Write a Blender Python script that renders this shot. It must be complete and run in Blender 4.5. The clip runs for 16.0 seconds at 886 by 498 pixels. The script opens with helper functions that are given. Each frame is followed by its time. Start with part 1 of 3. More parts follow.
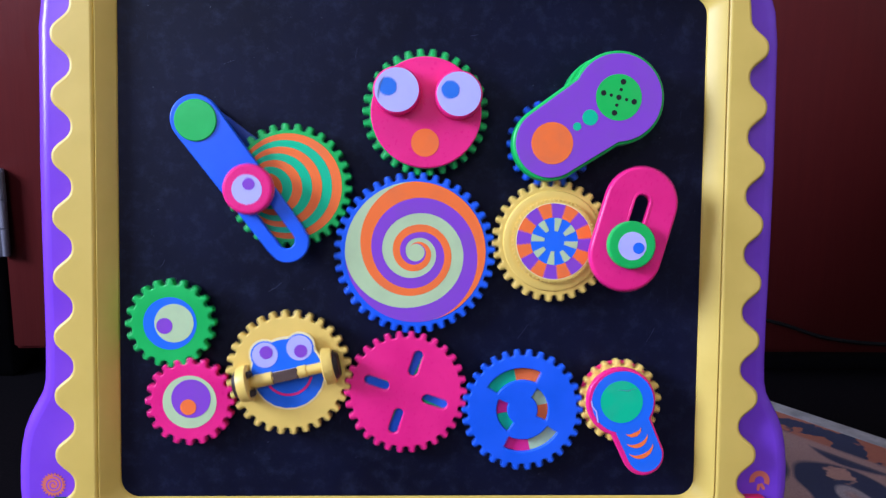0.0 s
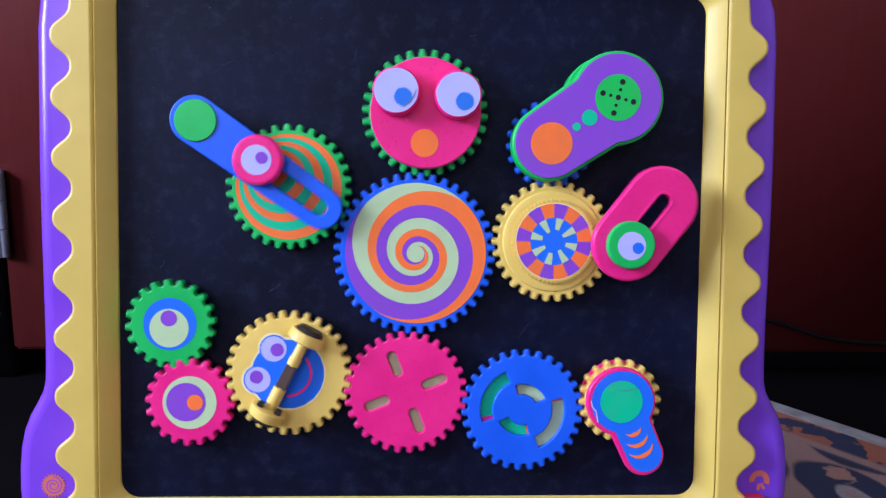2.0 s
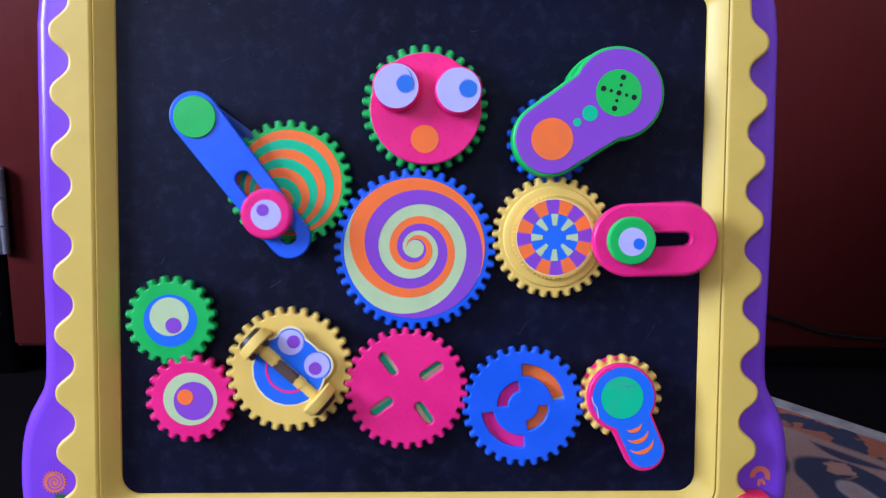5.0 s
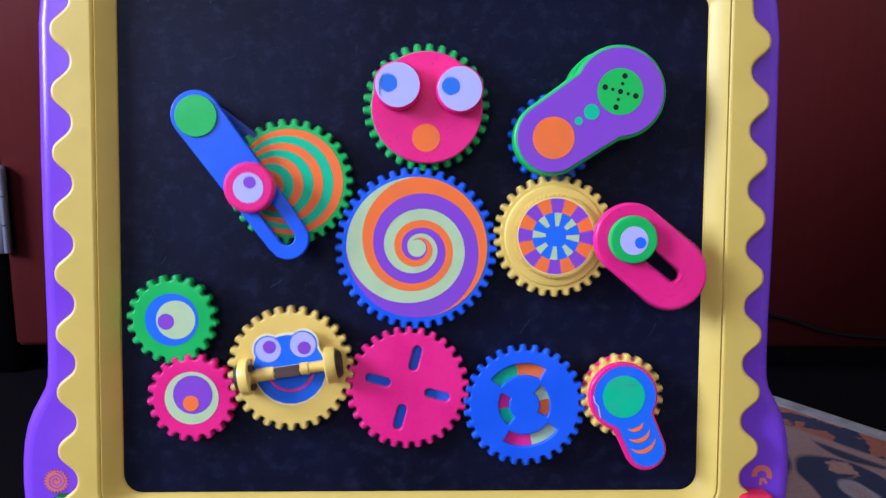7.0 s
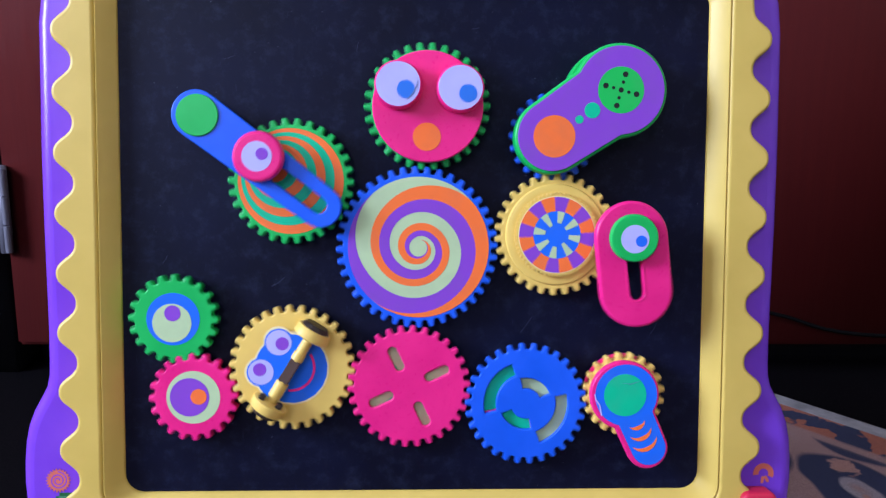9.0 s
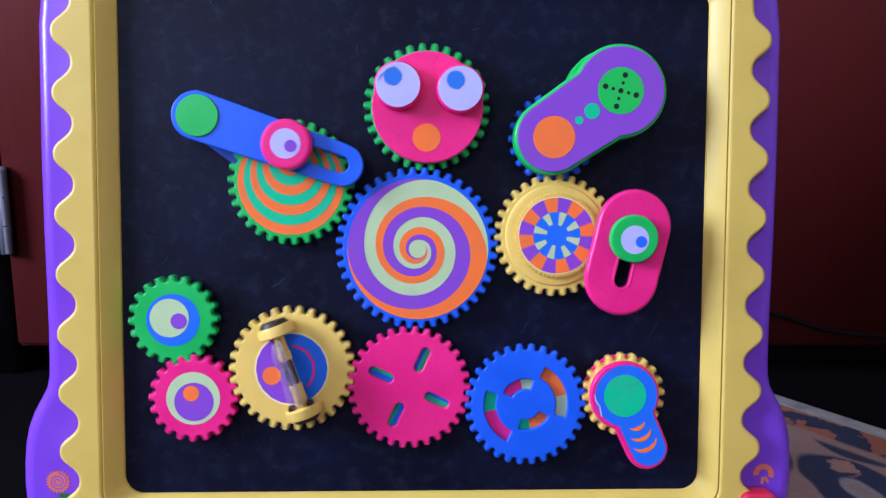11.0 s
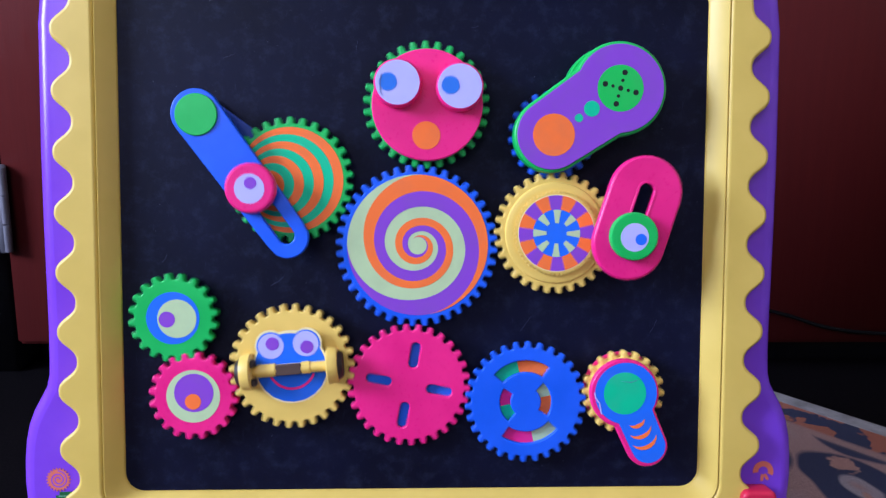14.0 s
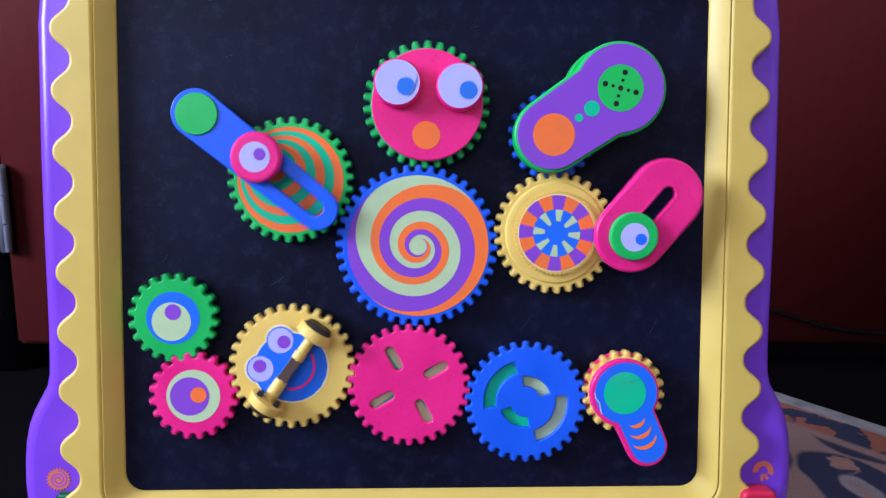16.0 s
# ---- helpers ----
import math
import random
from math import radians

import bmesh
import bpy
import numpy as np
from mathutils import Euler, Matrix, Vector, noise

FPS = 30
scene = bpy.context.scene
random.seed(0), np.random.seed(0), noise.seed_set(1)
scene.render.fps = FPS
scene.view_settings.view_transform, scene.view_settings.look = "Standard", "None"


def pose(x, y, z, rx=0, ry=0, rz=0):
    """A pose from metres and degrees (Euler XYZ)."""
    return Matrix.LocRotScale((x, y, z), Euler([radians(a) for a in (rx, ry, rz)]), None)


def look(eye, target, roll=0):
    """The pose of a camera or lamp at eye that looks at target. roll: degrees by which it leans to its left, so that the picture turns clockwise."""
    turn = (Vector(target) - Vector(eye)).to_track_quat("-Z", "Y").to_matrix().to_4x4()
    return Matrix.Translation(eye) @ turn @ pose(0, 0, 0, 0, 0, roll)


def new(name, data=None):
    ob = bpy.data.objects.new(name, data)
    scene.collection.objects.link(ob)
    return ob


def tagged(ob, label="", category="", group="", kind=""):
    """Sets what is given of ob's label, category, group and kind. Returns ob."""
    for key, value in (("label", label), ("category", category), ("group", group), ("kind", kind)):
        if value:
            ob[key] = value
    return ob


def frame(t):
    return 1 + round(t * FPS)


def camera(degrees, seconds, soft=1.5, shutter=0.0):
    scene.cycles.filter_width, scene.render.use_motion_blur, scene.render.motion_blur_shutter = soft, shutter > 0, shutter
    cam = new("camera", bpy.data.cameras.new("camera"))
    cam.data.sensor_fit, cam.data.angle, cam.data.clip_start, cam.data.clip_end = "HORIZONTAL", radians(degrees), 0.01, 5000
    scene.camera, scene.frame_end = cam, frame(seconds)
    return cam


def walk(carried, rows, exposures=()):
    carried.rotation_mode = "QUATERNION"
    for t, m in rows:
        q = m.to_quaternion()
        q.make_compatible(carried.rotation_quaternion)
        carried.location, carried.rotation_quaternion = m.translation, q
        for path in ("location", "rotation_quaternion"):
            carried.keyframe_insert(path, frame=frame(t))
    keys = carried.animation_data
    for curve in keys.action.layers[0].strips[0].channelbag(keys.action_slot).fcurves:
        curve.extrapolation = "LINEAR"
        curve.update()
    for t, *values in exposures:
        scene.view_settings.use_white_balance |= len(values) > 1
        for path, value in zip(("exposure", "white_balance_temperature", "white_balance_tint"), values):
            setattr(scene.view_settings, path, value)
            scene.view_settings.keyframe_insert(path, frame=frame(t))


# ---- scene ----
# Camera: a phone held half a metre before the board, sinking slightly
cam = camera(62.0, 16.0, soft=1.35, shutter=0.5)
walk(cam, [
    (0.0, pose(-0.01969, -0.51403, 0.33413, 80.184, -0.949, -2.016)),
    (0.5, pose(-0.01967, -0.51345, 0.33403, 80.157, -0.928, -2.038)),
    (1.0, pose(-0.01969, -0.51393, 0.33411, 80.148, -0.887, -2.037)),
    (1.5, pose(-0.01970, -0.51441, 0.33420, 80.188, -0.877, -2.053)),
    (2.0, pose(-0.01970, -0.51431, 0.33418, 80.209, -0.866, -2.054)),
    (2.5, pose(-0.01968, -0.51380, 0.33409, 80.171, -0.829, -2.076)),
    (3.0, pose(-0.01967, -0.51359, 0.33406, 80.108, -0.837, -2.087)),
    (3.5, pose(-0.01968, -0.51367, 0.33407, 80.048, -0.833, -2.082)),
    (4.0, pose(-0.01967, -0.51364, 0.33406, 79.986, -0.819, -2.078)),
    (6.5, pose(-0.01967, -0.51342, 0.33402, 79.840, -0.722, -1.964)),
    (7.0, pose(-0.01966, -0.51324, 0.33399, 79.821, -0.738, -1.936)),
    (7.5, pose(-0.01967, -0.51339, 0.33402, 79.808, -0.706, -1.929)),
    (8.0, pose(-0.01966, -0.51333, 0.33401, 79.774, -0.671, -1.932)),
    (8.5, pose(-0.01966, -0.51322, 0.33399, 79.754, -0.627, -1.904)),
    (9.0, pose(-0.01966, -0.51332, 0.33400, 79.732, -0.591, -1.884)),
    (11.5, pose(-0.01966, -0.51333, 0.33401, 79.801, -0.549, -1.904)),
    (12.0, pose(-0.01967, -0.51348, 0.33403, 79.770, -0.533, -1.909)),
    (12.5, pose(-0.01967, -0.51350, 0.33404, 79.748, -0.517, -1.917)),
    (13.0, pose(-0.01967, -0.51354, 0.33404, 79.702, -0.527, -1.915)),
    (13.5, pose(-0.01966, -0.51325, 0.33399, 79.642, -0.494, -1.918)),
    (14.0, pose(-0.01966, -0.51330, 0.33400, 79.623, -0.504, -1.927)),
    (14.5, pose(-0.01967, -0.51338, 0.33401, 79.592, -0.487, -1.934)),
    (15.0, pose(-0.01965, -0.51299, 0.33394, 79.584, -0.516, -1.937)),
    (15.5, pose(-0.01965, -0.51299, 0.33394, 79.576, -0.521, -1.942)),
    (16.0, pose(-0.01967, -0.51335, 0.33401, 79.610, -0.508, -1.922)),
])

# World, window light and exposure
world = bpy.data.worlds.new("world")
scene.world = world
world.use_nodes = True
wn = world.node_tree
sky = wn.nodes.new("ShaderNodeTexSky")
sky.sky_type, sky.sun_disc = "NISHITA", False
sky.sun_elevation, sky.sun_rotation = radians(38), radians(250)
wn.nodes["Background"].inputs["Strength"].default_value = 0.10
wn.links.new(sky.outputs[0], wn.nodes["Background"].inputs["Color"])


def area_lamp(name, m, sx, sy, watts, rgb):
    data = bpy.data.lights.new(name, "AREA")
    data.shape, data.size, data.size_y, data.energy, data.color = "RECTANGLE", sx, sy, watts, rgb
    ob = new(name, data)
    ob.matrix_world = m
    return ob


# daylight through the window in the side wall, low and close
area_lamp("side_window_daylight", look((-2.72, -1.05, 1.45), (0, -1.05, 1.45)), 1.1, 1.2, 215.0, (0.57, 0.70, 1.0))
# fill from behind the camera, added to lift the shaded sides
area_lamp("rear_fill_light", look((-1.9, -4.57, 2.35), (-1.9, 0, 2.35)), 1.4, 1.1, 58.0, (0.74, 0.75, 1.0))
scene.view_settings.exposure = 0.0

# Materials


def lin(c):
    c = c / 255
    return c / 12.92 if c <= 0.04045 else ((c + 0.055) / 1.055) ** 2.4


def rgb(r, g, b):
    return (lin(r), lin(g), lin(b), 1)


def shader(name):
    m = bpy.data.materials.new(name)
    m.use_nodes = True
    nt = m.node_tree
    return m, nt, nt.nodes["Principled BSDF"]


def coords(nt, scale=1.0):
    tc = nt.nodes.new("ShaderNodeTexCoord")
    mp = nt.nodes.new("ShaderNodeMapping")
    mp.inputs["Scale"].default_value = scale if isinstance(scale, tuple) else (scale,) * 3
    nt.links.new(tc.outputs["Object"], mp.inputs["Vector"])
    return mp.outputs["Vector"]


def noise_tex(nt, vec, scale, detail=4.0, rough=0.55):
    n = nt.nodes.new("ShaderNodeTexNoise")
    n.inputs["Scale"].default_value, n.inputs["Detail"].default_value = scale, detail
    n.inputs["Roughness"].default_value = rough
    nt.links.new(vec, n.inputs["Vector"])
    return n.outputs["Fac"]


def ramp(nt, fac, stops):
    r = nt.nodes.new("ShaderNodeValToRGB")
    while len(r.color_ramp.elements) < len(stops):
        r.color_ramp.elements.new(0.5)
    for e, (p, c) in zip(r.color_ramp.elements, stops):
        e.position, e.color = p, c if isinstance(c, tuple) else (c, c, c, 1)
    nt.links.new(fac, r.inputs["Fac"])
    return r.outputs["Color"]


def mix(nt, fac, a, b):
    m = nt.nodes.new("ShaderNodeMix")
    m.data_type = "RGBA"
    for value, socket in ((fac, m.inputs[0]), (a, m.inputs[6]), (b, m.inputs[7])):
        if isinstance(value, (float, int, tuple)):
            socket.default_value = value
        else:
            nt.links.new(value, socket)
    return m.outputs[2]


def bump(nt, b, height, strength, dist):
    n = nt.nodes.new("ShaderNodeBump")
    n.inputs["Strength"].default_value, n.inputs["Distance"].default_value = strength, dist
    nt.links.new(height, n.inputs["Height"])
    nt.links.new(n.outputs["Normal"], b.inputs["Normal"])


def plastic(name, c, rough=0.38, wear=0.04, seed=0.0):
    """Moulded plastic: faint mottling, scuffs in the gloss and an orange-peel relief."""
    m, nt, b = shader(name)
    v = coords(nt, 1.0)
    big, fine = noise_tex(nt, v, 28 + seed, 3), noise_tex(nt, v, 420, 5)
    dark = tuple(x * (1 - 2.2 * wear) for x in c[:3]) + (1,)
    light = tuple(min(1, x * (1 + wear) + 0.01) for x in c[:3]) + (1,)
    nt.links.new(mix(nt, ramp(nt, big, [(0.3, 0.0), (0.7, 1.0)]), dark, light), b.inputs["Base Color"])
    nt.links.new(ramp(nt, fine, [(0.3, rough - 0.01), (0.75, rough + 0.015)]), b.inputs["Roughness"])
    b.inputs["Specular IOR Level"].default_value = 0.36
    bump(nt, b, fine, 0.005, 0.0001)
    return m


def printed(name, c, rough=0.48):
    """A printed vinyl sticker with faint ink mottle and rubbed spots."""
    m, nt, b = shader(name)
    v = coords(nt, 1.0)
    big, fine = noise_tex(nt, v, 60, 4), noise_tex(nt, v, 900, 3)
    rub = tuple(x * 0.88 + 0.02 for x in c[:3]) + (1,)
    nt.links.new(mix(nt, ramp(nt, big, [(0.45, 0.0), (0.75, 1.0)]), c, rub), b.inputs["Base Color"])
    b.inputs["Roughness"].default_value = rough
    b.inputs["Specular IOR Level"].default_value = 0.25
    bump(nt, b, fine, 0.05, 0.0002)
    return m


YELLOW = plastic("yellow plastic", rgb(236, 198, 100), 0.36)
FRAME_YELLOW = plastic("frame yellow plastic", rgb(216, 183, 88), 0.40, 0.02, 3)
PURPLE = plastic("purple plastic", rgb(122, 62, 206), 0.26, 0.01)
PINK = plastic("pink plastic", rgb(244, 32, 128), 0.28)
BLUE = plastic("blue plastic", rgb(12, 92, 228), 0.36)
DEEP_BLUE = plastic("deep blue plastic", rgb(24, 60, 150), 0.45)
GREEN = plastic("green plastic", rgb(6, 182, 84), 0.36)
DARK_GREEN = plastic("dark green plastic", rgb(24, 92, 52), 0.4)
DARK = plastic("dark brown plastic and hollow shade", rgb(44, 30, 24), 0.45)
RED = plastic("red plastic", rgb(206, 26, 66), 0.34)
P_ORANGE = printed("orange print", rgb(255, 120, 56))
P_PURPLE = printed("purple print", rgb(138, 70, 194))
P_CREAM = printed("pale green print", rgb(188, 210, 160))
P_TEAL = printed("teal print", rgb(0, 194, 142))
P_BLUE = printed("blue print", rgb(28, 108, 232))
EYE_BLUE = printed("faded blue print", rgb(44, 116, 214))
P_WHITE = printed("white print", rgb(188, 184, 242))
P_PINK = printed("pink print", rgb(238, 42, 138))
P_GREEN = printed("green print", rgb(24, 190, 84))
P_GREY = printed("grey smudge print", rgb(104, 118, 168))
P_EDGE = printed("sticker edge", rgb(246, 228, 172))
P_FAINT = printed("faded orange print", rgb(214, 110, 90))
SMOKE = plastic("smoky clear plastic", rgb(92, 72, 64), 0.25)
SCRATCH = printed("scratched sheet", rgb(52, 56, 78))
HOLE_SHADE = plastic("black hole shade", rgb(10, 12, 14), 0.6)


def board_material():
    m, nt, b = shader("black magnetic sheet")
    v = coords(nt, 1.0)
    cloud, grain, speck = noise_tex(nt, v, 7, 5, 0.6), noise_tex(nt, v, 160, 5, 0.65), noise_tex(nt, v, 330, 2)
    streak = noise_tex(nt, coords(nt, (45.0, 6.0, 6.0)), 3.0, 6, 0.7)
    dusty = mix(nt, ramp(nt, cloud, [(0.40, 0.0), (0.74, 0.75)]), (0.0012, 0.0017, 0.0110, 1), (0.0048, 0.0070, 0.031, 1))
    dusty = mix(nt, ramp(nt, streak, [(0.60, 0.0), (0.80, 0.25)]), dusty, (0.018, 0.021, 0.038, 1))
    scuff = noise_tex(nt, v, 85, 9, 0.74)
    dusty = mix(nt, ramp(nt, scuff, [(0.50, 0.0), (0.74, 0.55)]), dusty, (0.020, 0.027, 0.062, 1))
    rubs = noise_tex(nt, coords(nt, (150.0, 26.0, 26.0)), 3.0, 3, 0.6)
    dusty = mix(nt, ramp(nt, rubs, [(0.66, 0.0), (0.80, 0.45)]), dusty, (0.030, 0.040, 0.085, 1))
    dusty = mix(nt, ramp(nt, speck, [(0.745, 0.0), (0.78, 0.45)]), dusty, (0.12, 0.13, 0.16, 1))
    nt.links.new(dusty, b.inputs["Base Color"])
    nt.links.new(ramp(nt, grain, [(0.3, 0.42), (0.7, 0.58)]), b.inputs["Roughness"])
    b.inputs["Specular IOR Level"].default_value = 0.14
    bump(nt, b, grain, 0.06, 0.0004)
    return m


def wood_material(name, dark, light, rough=0.42):
    m, nt, b = shader(name)
    grain = noise_tex(nt, coords(nt, (34.0, 34.0, 2.2)), 3.0, 6, 0.65)
    fine = noise_tex(nt, coords(nt, (160.0, 160.0, 6.0)), 3.0, 4)
    cloud = noise_tex(nt, coords(nt, 1.0), 5, 3)
    c = mix(nt, ramp(nt, grain, [(0.3, 0.0), (0.7, 1.0)]), dark, light)
    c = mix(nt, ramp(nt, cloud, [(0.35, 0.0), (0.8, 0.45)]), c, dark)
    nt.links.new(c, b.inputs["Base Color"])
    nt.links.new(ramp(nt, fine, [(0.2, rough - 0.06), (0.8, rough + 0.14)]), b.inputs["Roughness"])
    b.inputs["Specular IOR Level"].default_value = 0.25
    bump(nt, b, fine, 0.12, 0.0006)
    return m


def plain_rough(name, c, scale=30, rough=0.85, spread=0.25, relief=0.001):
    m, nt, b = shader(name)
    v = coords(nt, 1.0)
    big, fine = noise_tex(nt, v, scale * 0.2, 4), noise_tex(nt, v, scale * 4, 5)
    a = tuple(x * (1 - spread) for x in c[:3]) + (1,)
    z = tuple(min(1, x * (1 + spread)) for x in c[:3]) + (1,)
    nt.links.new(mix(nt, ramp(nt, big, [(0.3, 0.0), (0.7, 1.0)]), a, z), b.inputs["Base Color"])
    b.inputs["Roughness"].default_value = rough
    bump(nt, b, fine, 0.25, relief)
    return m


def rug_material():
    """Woven rug: navy scrolls and rust leaves on a pale ground, with pile relief."""
    m, nt, b = shader("patterned rug pile")
    v = coords(nt, 1.0)
    warp = nt.nodes.new("ShaderNodeVectorMath")
    warp.operation = "MULTIPLY_ADD"
    nn = nt.nodes.new("ShaderNodeTexNoise")
    nn.inputs["Scale"].default_value = 9
    nt.links.new(v, nn.inputs["Vector"])
    nt.links.new(nn.outputs["Color"], warp.inputs[0])
    warp.inputs[1].default_value = (0.035, 0.05, 0)
    nt.links.new(v, warp.inputs[2])
    leaf, scroll = noise_tex(nt, warp.outputs[0], 14, 4, 0.55), noise_tex(nt, warp.outputs[0], 22, 3, 0.5)
    pile = noise_tex(nt, v, 700, 4, 0.7)
    # how far in from the bound edge, for the border stripe
    dot = nt.nodes.new("ShaderNodeVectorMath")
    dot.operation = "DOT_PRODUCT"
    nt.links.new(v, dot.inputs[0])
    dot.inputs[1].default_value = (0.8283, 0.5604, 0)
    inward = nt.nodes.new("ShaderNodeMath")
    inward.operation = "SUBTRACT"
    inward.inputs[0].default_value = 0.3098 + 0.3766
    nt.links.new(dot.outputs["Value"], inward.inputs[1])
    # ringed scrolls of the field
    cells = nt.nodes.new("ShaderNodeTexVoronoi")
    cells.voronoi_dimensions = "2D"
    cells.inputs["Scale"].default_value = 9.0
    cells.inputs["Randomness"].default_value = 0.55
    stretch = nt.nodes.new("ShaderNodeMapping")
    stretch.inputs["Rotation"].default_value = (0, 0, 0.55)
    stretch.inputs["Scale"].default_value = (1.15, 0.62, 1.0)
    nt.links.new(warp.outputs[0], stretch.inputs["Vector"])
    nt.links.new(stretch.outputs["Vector"], cells.inputs["Vector"])
    navy, tan = (0.024, 0.034, 0.095, 1), (0.44, 0.26, 0.24, 1)
    pale = (0.40, 0.33, 0.36, 1)
    rings = ramp(nt, cells.outputs["Distance"], [(0.0, tan), (0.10, pale), (0.14, pale), (0.18, navy), (0.45, navy), (0.49, tan), (0.60, tan), (1.0, pale)])
    field = mix(nt, ramp(nt, leaf, [(0.62, 0.0), (0.65, 1.0)]), rings, (0.52, 0.27, 0.22, 1))
    stripe = mix(nt, ramp(nt, scroll, [(0.53, 0.0), (0.56, 1.0)]), (0.46, 0.14, 0.085, 1), navy)
    edge_line = mix(nt, ramp(nt, inward.outputs[0], [(0.056, 0.0), (0.060, 1.0)]), stripe, tan)
    tone = mix(nt, ramp(nt, inward.outputs[0], [(0.070, 0.0), (0.075, 1.0)]), edge_line, field)
    tone = mix(nt, ramp(nt, pile, [(0.35, 0.45), (0.65, 0.0)]), tone, (0.02, 0.015, 0.02, 1))
    nt.links.new(tone, b.inputs["Base Color"])
    b.inputs["Roughness"].default_value = 0.95
    bump(nt, b, pile, 0.6, 0.003)
    return m


BOARD = board_material()
MAHOGANY = wood_material("dark red mahogany", (0.078, 0.0086, 0.0086, 1), (0.092, 0.0110, 0.0100, 1), 0.36)
BLACK_WOOD = wood_material("black stained wood", (0.0030, 0.0030, 0.0045, 1), (0.0070, 0.0065, 0.0090, 1), 0.55)
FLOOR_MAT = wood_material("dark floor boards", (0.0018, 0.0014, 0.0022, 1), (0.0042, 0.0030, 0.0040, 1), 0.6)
WALL_MAT = plain_rough("painted plaster", (0.70, 0.68, 0.68, 1), 40, 0.8, 0.06)
BOUNCE_WALL = plain_rough("warm bounce plaster", (0.78, 0.66, 0.50, 1), 40, 0.8, 0.06)
CEIL_MAT = plain_rough("white ceiling paint", (0.7, 0.69, 0.67, 1), 40, 0.85, 0.04)
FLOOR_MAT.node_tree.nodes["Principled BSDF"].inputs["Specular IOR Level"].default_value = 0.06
BLACK_WOOD.node_tree.nodes["Principled BSDF"].inputs["Specular IOR Level"].default_value = 0.14
RUG = rug_material()
RUG_EDGE = plain_rough("pale woven binding", (0.27, 0.25, 0.26, 1), 200, 0.95, 0.35)
STEEL = plain_rough("worn hinge steel", (0.17, 0.16, 0.20, 1), 90, 0.5, 0.2, 0.0003)
STEEL.node_tree.nodes["Principled BSDF"].inputs["Metallic"].default_value = 0.4
CABLE = plain_rough("black cable rubber", (0.003, 0.0025, 0.003, 1), 60, 0.9, 0.2, 0.0002)
CABLE.node_tree.nodes["Principled BSDF"].inputs["Specular IOR Level"].default_value = 0.08

# Mesh helpers (millimetres in outlines, metres in the scene)
BOARD_Z = 0.245
B = pose(0, 0, BOARD_Z, 83, 0, 0)     # the board's space: x right, y up along it, z out of it


def on_board(x, y, z=0.0, turn=0.0):
    return B @ pose(x / 1000, y / 1000, z / 1000, 0, 0, turn)


def empty(name, m):
    ob = new(name)
    ob.empty_display_size = 0.02
    ob.matrix_world = m
    return ob


def link_mesh(name, me, material, parent, m=None, label="", smooth=38):
    me.materials.clear()
    me.materials.append(material)
    me.set_sharp_from_angle(angle=radians(smooth))
    for p in me.polygons:
        p.use_smooth = abs(p.normal.z) < 0.9995
    ob = new(name, me)
    if parent is not None:
        ob.parent = parent
    if m is not None:
        ob.matrix_basis = m
    if label:
        ob["label"] = label
    return ob


def slab(name, outlines, z0, z1, material, parent, m=None, label="", edge=0.0, steps=2):
    """A plate of one or more closed outlines (holes inside), in mm, from z0 to z1 mm, with rounded edges."""
    cu = bpy.data.curves.new(name, "CURVE")
    cu.dimensions, cu.fill_mode = "2D", "BOTH"
    for pts in outlines:
        sp = cu.splines.new("POLY")
        sp.points.add(len(pts) - 1)
        for p, (x, y) in zip(sp.points, pts):
            p.co = (x / 1000, y / 1000, 0, 1)
        sp.use_cyclic_u = True
    half = (z1 - z0) / 2000
    edge = min(edge / 1000, half * 0.95)
    cu.extrude, cu.bevel_depth, cu.bevel_resolution, cu.offset = half - edge, edge, steps, -edge
    tmp = new("shaping", cu)
    dg = bpy.context.evaluated_depsgraph_get()
    me = bpy.data.meshes.new_from_object(tmp.evaluated_get(dg))
    bpy.data.objects.remove(tmp)
    bpy.data.curves.remove(cu)
    bm = bmesh.new()
    bm.from_mesh(me)
    bmesh.ops.remove_doubles(bm, verts=bm.verts[:], dist=2e-6)
    bm.to_mesh(me)
    bm.free()
    me.transform(Matrix.Translation((0, 0, (z0 + z1) / 2000)))
    return link_mesh(name, me, material, parent, m, label)


def part(name, bm, material, parent, m=None, label="", smooth=38):
    bmesh.ops.recalc_face_normals(bm, faces=bm.faces[:])
    me = bpy.data.meshes.new(name)
    bm.to_mesh(me)
    bm.free()
    return link_mesh(name, me, material, parent, m, label, smooth)


def lathe(profile, steps=48, axis="Z"):
    """A turned body: profile of (radius, height) in mm."""
    bm = bmesh.new()
    rings = []
    for r, z in profile:
        rings.append([bm.verts.new((r / 1000 * math.cos(a), r / 1000 * math.sin(a), z / 1000))
                      for a in (2 * math.pi * i / steps for i in range(steps))] if r > 0 else [bm.verts.new((0, 0, z / 1000))])
    for a, b in zip(rings, rings[1:]):
        for i in range(steps):
            j = (i + 1) % steps
            if len(a) == 1 and len(b) == 1:
                continue
            if len(a) == 1:
                bm.faces.new((a[0], b[i], b[j]))
            elif len(b) == 1:
                bm.faces.new((a[i], a[j], b[0]))
            else:
                bm.faces.new((a[i], a[j], b[j], b[i]))
    if axis == "X":
        bmesh.ops.rotate(bm, verts=bm.verts[:], matrix=Matrix.Rotation(radians(90), 3, "Y"))
    return bm


